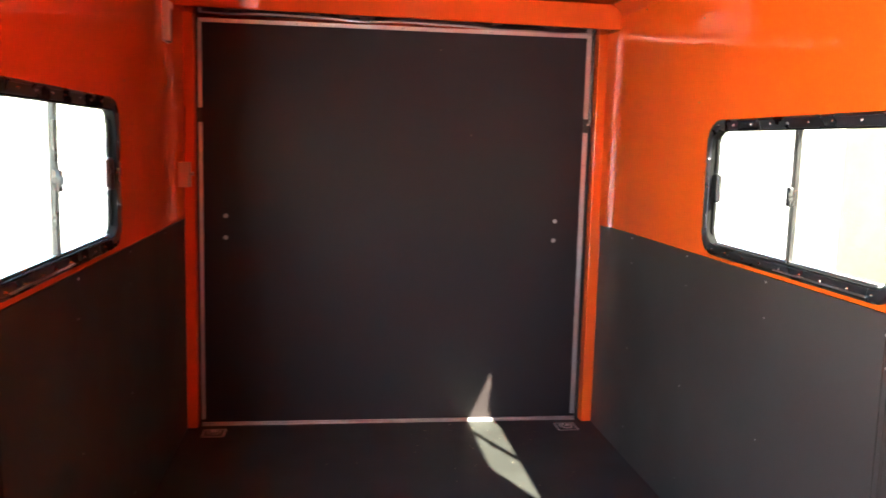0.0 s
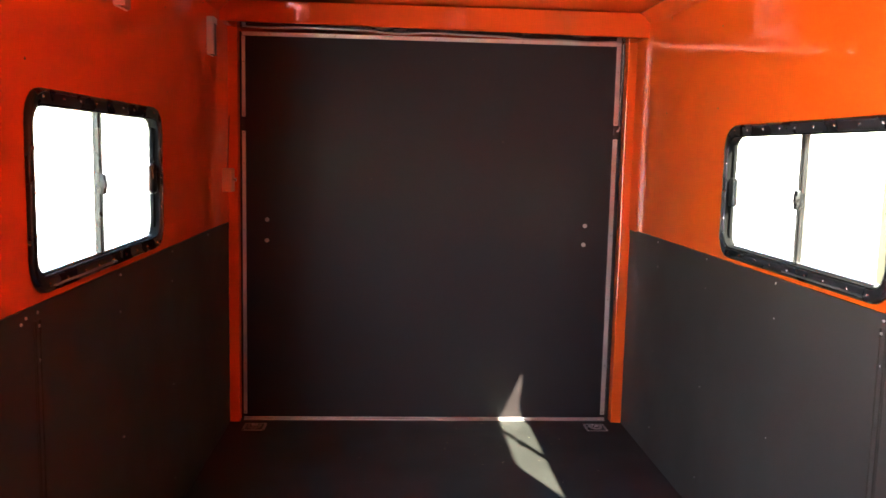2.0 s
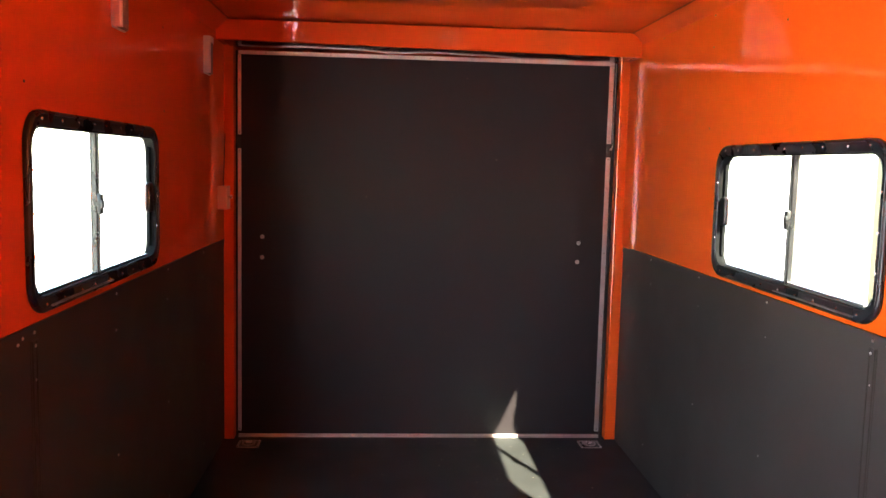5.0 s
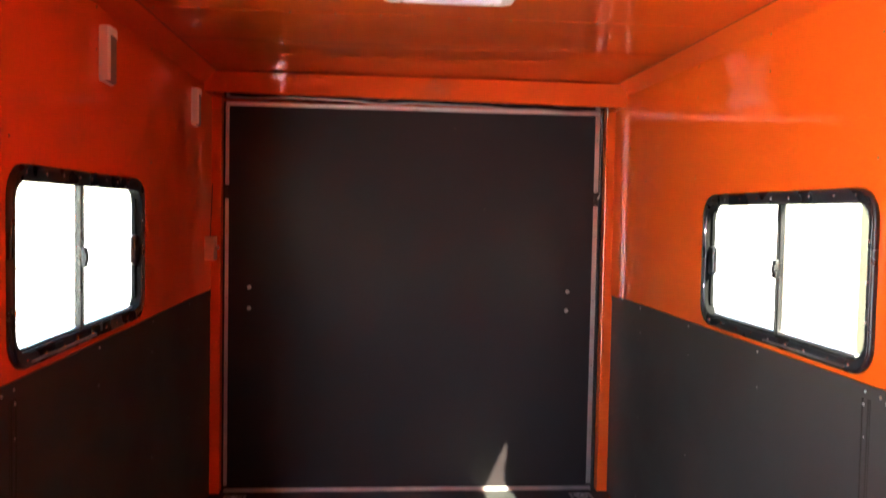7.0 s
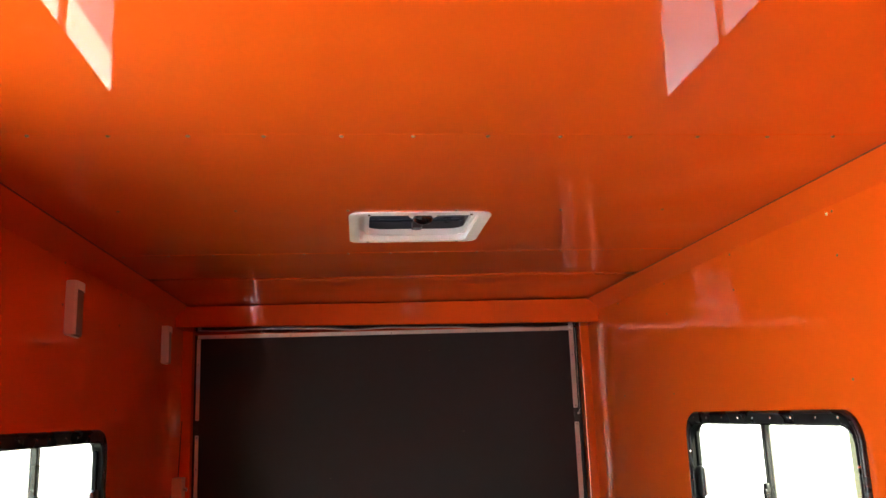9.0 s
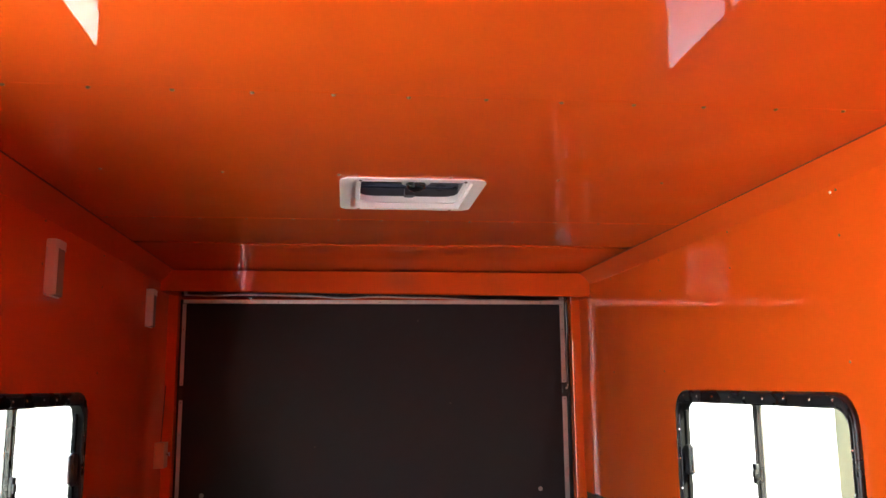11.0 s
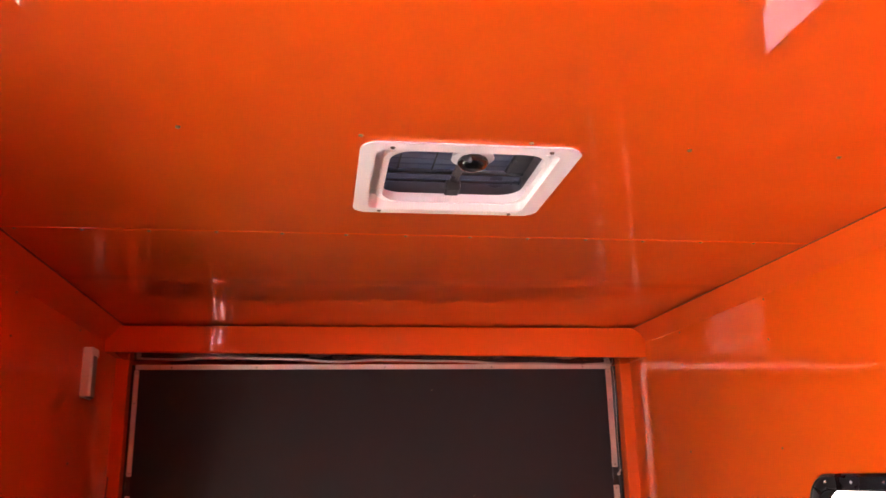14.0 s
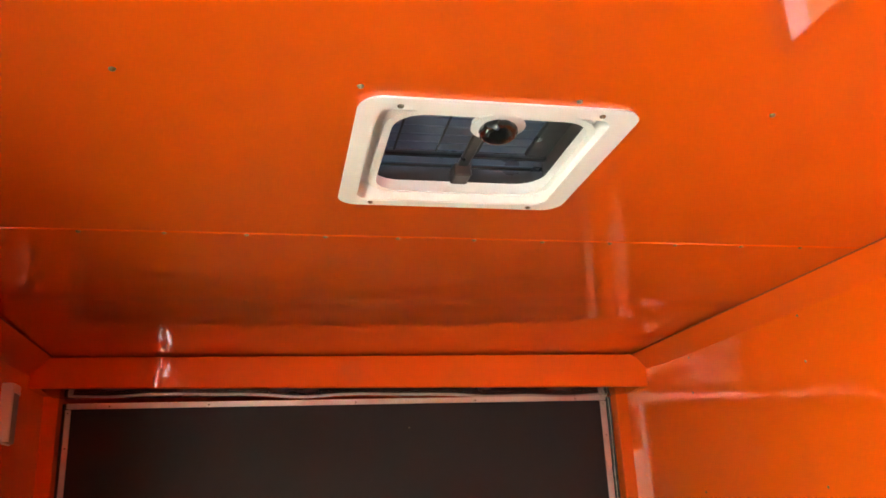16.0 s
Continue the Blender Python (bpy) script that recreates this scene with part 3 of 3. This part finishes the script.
cz = 2.11
for depth, inset in ((0.215, 0.0), (0.006, 0.0), (0.002, 0.0012), (0.0, 0.005)):
    loops.append([body.verts.new(front(u * (1 - inset / HALF), cz + (v - cz) * (1 - inset / 0.056), depth)) for u, v in outline])
for a, b in zip(loops, loops[1:]):
    for i in range(len(a)):
        j = (i + 1) % len(a)
        body.faces.new((a[i], a[j], b[j], b[i]))
body.faces.new(loops[-1]), body.faces.new(loops[0])
part("cover", body, BOARD, header)
x = 0.965
part("bracket", join(block((x - 0.018, RAMP - 0.040, 2.040), (x + 0.022, RAMP - 0.021, 2.064), 0.003), tube((x - 0.012, RAMP - 0.042, 2.052), (x - 0.012, RAMP - 0.050, 2.052), 0.006, 10)), STEEL, header, "small bright spring bracket")
part("cable_rod", tube((-1.0, RAMP - 0.045, 2.066), (0.99, RAMP - 0.045, 2.060), 0.005, 10), DARKPLASTIC, header, "thin dark cable rod")
# rippled sheet under the header, its dark colour standing in for the mirrored door
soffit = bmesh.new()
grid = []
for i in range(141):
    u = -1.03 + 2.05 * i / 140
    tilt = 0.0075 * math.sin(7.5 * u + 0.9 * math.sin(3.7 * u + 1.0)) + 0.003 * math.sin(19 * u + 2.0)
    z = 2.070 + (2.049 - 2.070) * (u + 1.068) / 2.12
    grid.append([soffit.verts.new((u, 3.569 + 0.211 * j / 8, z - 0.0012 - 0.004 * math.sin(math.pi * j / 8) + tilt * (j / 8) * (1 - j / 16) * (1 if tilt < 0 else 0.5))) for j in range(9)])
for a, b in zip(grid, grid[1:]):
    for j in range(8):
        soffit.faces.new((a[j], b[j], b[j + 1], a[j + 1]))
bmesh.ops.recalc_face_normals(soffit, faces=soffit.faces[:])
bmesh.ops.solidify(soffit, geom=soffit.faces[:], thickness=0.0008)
part("soffit", soffit, GLOSSY, header, "glossy rippled underside, coloured dark for the door it mirrors", True)


# ---- small wall lamps, off ----
def wall_light(y, z):
    x = -HALF_L
    ob = thing("wall_light", (x, y, z), "unlit white plastic wall lamp with a grey lens", "wall lamp", "lamps on the side wall")
    at = lambda u, v, w: (x + w, y + u, z + v)
    part("back_plate", plate(at, rounded(0.064, 0.084, 0.064, 0.085, 0.010, 5), 0.0005, 0.006), WHITEPLASTIC, ob, "white plastic back plate", True)

    def bar(profile, v0, v1):
        return plate(lambda u, w, v: at(u, v, w), profile, v0, v1)

    def bulge(u0, u1, most, w0=0.0062):
        return [(u0, w0)] + [(u0 + (u1 - u0) * k / 12, w0 + most * (1 - (k / 12) ** 5)) for k in range(13)]

    part("end_cap", bar([(0.0, 0.0062), (0.0, 0.026), (0.003, 0.030), (0.014, 0.032), (0.016, 0.0062)], 0.001, 0.168), WHITEPLASTIC, ob, "white plastic end cap", True)
    part("top_cap", bar(bulge(0.0162, 0.126, 0.026), 0.143, 0.168), WHITEPLASTIC, ob, "white plastic top cap", True)
    part("lens", bar(bulge(0.0162, 0.124, 0.023), 0.003, 0.1428), GREYPLASTIC, ob, "smoky grey lens", True)
    return ob


lamp_a = wall_light(2.060, 1.886)
copy_thing(lamp_a, pose(-HALF_L, 3.315, 1.882))

# ---- latch box on the post ----
latch = thing("latch_box", (-1.048, 3.645, 1.237), "small tan-orange steel box on the door post", "bracket")
part("body", block((-1.0700, 3.600, 1.237), (-1.022, 3.690, 1.355), 0.003), TANBOX, latch)
part("pin", join(tube((-1.022, 3.64, 1.300), (-1.008, 3.64, 1.300), 0.006, 12), tube((-1.008, 3.64, 1.300), (-1.004, 3.64, 1.300), 0.009, 12)), STEEL, latch, "short steel pin")
part("cord", tube((-1.056, 3.685, 1.354), (-1.056, 3.735, 1.62), 0.002, 8), SEAL, latch, "thin dark cord")


# ---- floor tie-downs ----
def tie_down(x, y):
    ob = thing("floor_tie_down", (x, y, 0.0), "recessed steel tie-down ring in the black floor", "tie-down", "floor tie-downs")
    at = lambda u, v, w: (x + u, y + v, w)
    part("bezel", ring(at, rounded(0, 0, 0.058, 0.058, 0.010, 4), rounded(0, 0, 0.046, 0.046, 0.008, 4), 0.0005, 0.0035, 0.001), ZINC, ob, "dull steel bezel")
    part("pan", plate(at, rounded(0, 0, 0.045, 0.045, 0.008, 4), 0.0003, 0.0012), BLACKMETAL, ob)
    path = [Vector((x - 0.030, y + 0.015, 0.006))] + [Vector((x - 0.030 * math.cos(math.pi * k / 8), y - 0.005 - 0.028 * math.sin(math.pi * k / 8), 0.007)) for k in range(9)] + [Vector((x + 0.030, y + 0.015, 0.006))]
    part("ring", join(*[tube(a, b, 0.0048, 8) for a, b in zip(path, path[1:])], tube((x - 0.036, y + 0.016, 0.006), (x + 0.036, y + 0.016, 0.006), 0.0055, 10)), ZINC, ob, "zinc steel ring", True)
    part("hinge_clip", block((x - 0.016, y + 0.008, 0.001), (x + 0.016, y + 0.026, 0.014), 0.003), STEEL, ob, "bright hinge clip")
    for sx in (-1, 1):
        for sy in (-1, 1):
            piece("screw", SCREW_SMALL, facing(x + sx * 0.050, y + sy * 0.050, 0.0035, "z", 1), ob)
    return ob


ring_a = tie_down(-0.925, 3.665)
copy_thing(ring_a, pose(0.895, 3.665, 0.0))

# ---- grit on the floor ----
grit = bmesh.new()
for k in range(80):
    x, y = (random.uniform(0.05, 0.75), random.uniform(2.9, 3.76)) if k < 60 else (random.uniform(-1.0, 1.0), random.uniform(1.2, 3.74))
    r, turn = random.uniform(0.0012, 0.0034), random.uniform(0, math.tau)
    rim = [grit.verts.new((x + r * random.uniform(0.7, 1.3) * math.cos(turn + j * math.tau / 5), y + r * random.uniform(0.7, 1.3) * math.sin(turn + j * math.tau / 5), 0.0002)) for j in range(5)]
    tip = grit.verts.new((x, y, 0.0002 + 0.7 * r))
    for j in range(5):
        grit.faces.new((rim[j], rim[(j + 1) % 5], tip))
    grit.faces.new(rim[::-1])
tagged(mesh_object("grit", grit, GRIT), "pale scattered grit on the black floor", "grit", kind="stuff")

# ---- tie-down on the side wall ----
at = wall_place(1)
side_ring = thing("wall_tie_down", (HALF, 2.010, 0.225), "black square tie-down plate screwed to the wall lining", "tie-down")
part("plate", ring(at, rounded(2.010, 0.272, 0.052, 0.045, 0.006, 4), rounded(2.010, 0.272, 0.036, 0.030, 0.006, 4), 0.0062, 0.0095, 0.001), BLACKMETAL, side_ring)
part("pan", plate(at, rounded(2.010, 0.272, 0.0355, 0.0295, 0.006, 4), 0.0061, 0.0072), BLACKMETAL, side_ring)
part("ring", join(tube(at(1.988, 0.242, 0.013), at(2.028, 0.242, 0.013), 0.006, 10), tube(at(1.984, 0.245, 0.012), at(1.984, 0.290, 0.012), 0.004, 8), tube(at(2.034, 0.245, 0.012), at(2.034, 0.290, 0.012), 0.004, 8)), ZINC, side_ring, "dull zinc ring", True)
for u, v in ((1.966, 0.235), (2.054, 0.235), (2.054, 0.309), (1.966, 0.309)):
    piece("screw", SCREW_ZINC, facing(*at(u, v, 0.0095), "x", -1) @ Matrix.Scale(0.8, 4), side_ring)

# ---- roof vent ----
vx, vy = VENT
vent = thing("roof_vent", (vx, vy, TOP), "white plastic roof vent with a dark lid and crank knob", "roof vent")
up = lambda u, v, w: (vx + u, vy + v, TOP + w)
hole_in = rounded(0.009, 0.018, 0.156, 0.149, 0.050, 9)
part("garnish", join(ring(up, rounded(0.002, -0.003, 0.205, 0.198, 0.036, 9), rounded(0, 0.002, 0.178, 0.174, 0.024, 9), -0.0003, -0.0045, -0.002),
                     ring(up, rounded(0, 0.002, 0.179, 0.175, 0.024, 9), rounded(0, 0.002, 0.173, 0.169, 0.022, 9), -0.003, 0.034),
                     ring(up, rounded(0, 0.002, 0.1785, 0.1745, 0.024, 9), hole_in, 0.029, 0.034),
                     ring(up, rounded(0.0085, 0.0165, 0.1625, 0.1535, 0.055, 9), hole_in, 0.030, 0.012, -0.003)), WHITEPLASTIC, vent, "white plastic garnish frame", True)
part("throat", ring(up, rounded(0, 0, 0.178, 0.178, 0.02, 9), rounded(0, 0, 0.174, 0.174, 0.02, 9), 0.036, 0.117), THROAT, vent, "dark plastic throat")
collar = part("collar", ring(lambda u, v, w: up(u + 0.014, v - 0.104, w), rounded(0, 0, 0.040, 0.040, 0.0395, 7), rounded(0, 0, 0.024, 0.024, 0.0235, 7), 0.018, 0.010, -0.002), WHITEPLASTIC, vent, "white collar", True)
dome = bmesh.new()
bmesh.ops.create_uvsphere(dome, u_segments=30, v_segments=14, radius=1.0)
for v in dome.verts:
    turn = math.atan2(v.co.y, v.co.x)
    wide = 0.0295 * (1 + 0.05 * math.cos(10 * turn) * (1 - abs(v.co.z)))
    v.co = Vector(up(0.014 + v.co.x * wide, -0.104 + v.co.y * wide, 0.002 + v.co.z * 0.017))
part("crank_knob", dome, KNOB, vent, "black fluted crank knob", True)
part("housing", block(up(-0.008, -0.160, 0.0125), up(0.036, -0.128, 0.0235), 0.004, 3), WHITEPLASTIC, vent, "white crank housing", True)
part("arm", join(block(up(0.005, -0.090, 0.048), up(0.025, 0.130, 0.056), 0.003), block(up(-0.002, 0.126, 0.030), up(0.030, 0.172, 0.055), 0.004)), THROAT, vent, "dark lift arm")
part("lid", slab(up, [-0.20, 0.20], [-0.20, 0.20], [], 0.118, 0.123), LID, vent, "smoky translucent lid")
part("cross_bar", join(block(up(-0.172, 0.124, 0.066), up(0.172, 0.136, 0.074), 0.002), block(up(-0.172, 0.150, 0.056), up(0.172, 0.160, 0.064), 0.003), block(up(0.129, -0.172, 0.070), up(0.173, 0.123, 0.080), 0.003)), DARKPLASTIC, vent, "dark cross bar")
for k in range(9):
    v = -0.155 + 0.031 * k
    part("slat", block(up(-0.168, v, 0.074), up(0.128, v + 0.028, 0.080), 0.002), SLAT, vent)
for u in (-0.11, -0.035, 0.04):
    part("rib", block(up(u - 0.002, -0.165, 0.071), up(u + 0.002, 0.123, 0.0738), 0.0008), DARKPLASTIC, vent)
for u, v in ((-0.146, -0.182), (0.148, -0.184), (-0.146, 0.181), (0.148, 0.184)):
    piece("screw", SCREW_DULL, facing(*up(u, v, -0.0045), "z", -1), vent)


# ---- the building outside the window ----
def house(x0, y0, x1, y1, z1):
    ob = thing("building", ((x0 + x1) / 2, (y0 + y1) / 2, -0.45), "low tan stucco building in the shade", "building")
    part("wall", block((x0, y0, -0.45), (x1, y1, z1)), STUCCO, ob)
    part("roof", block((x0 - 0.4, y0 - 0.4, z1 + 0.002), (x1 + 0.4, y1 + 0.4, z1 + 0.25), 0.03), ROOFING, ob, "flat brown roof")
    return ob


house(3.05, -4.0, 7.5, 4.74, 2.7)
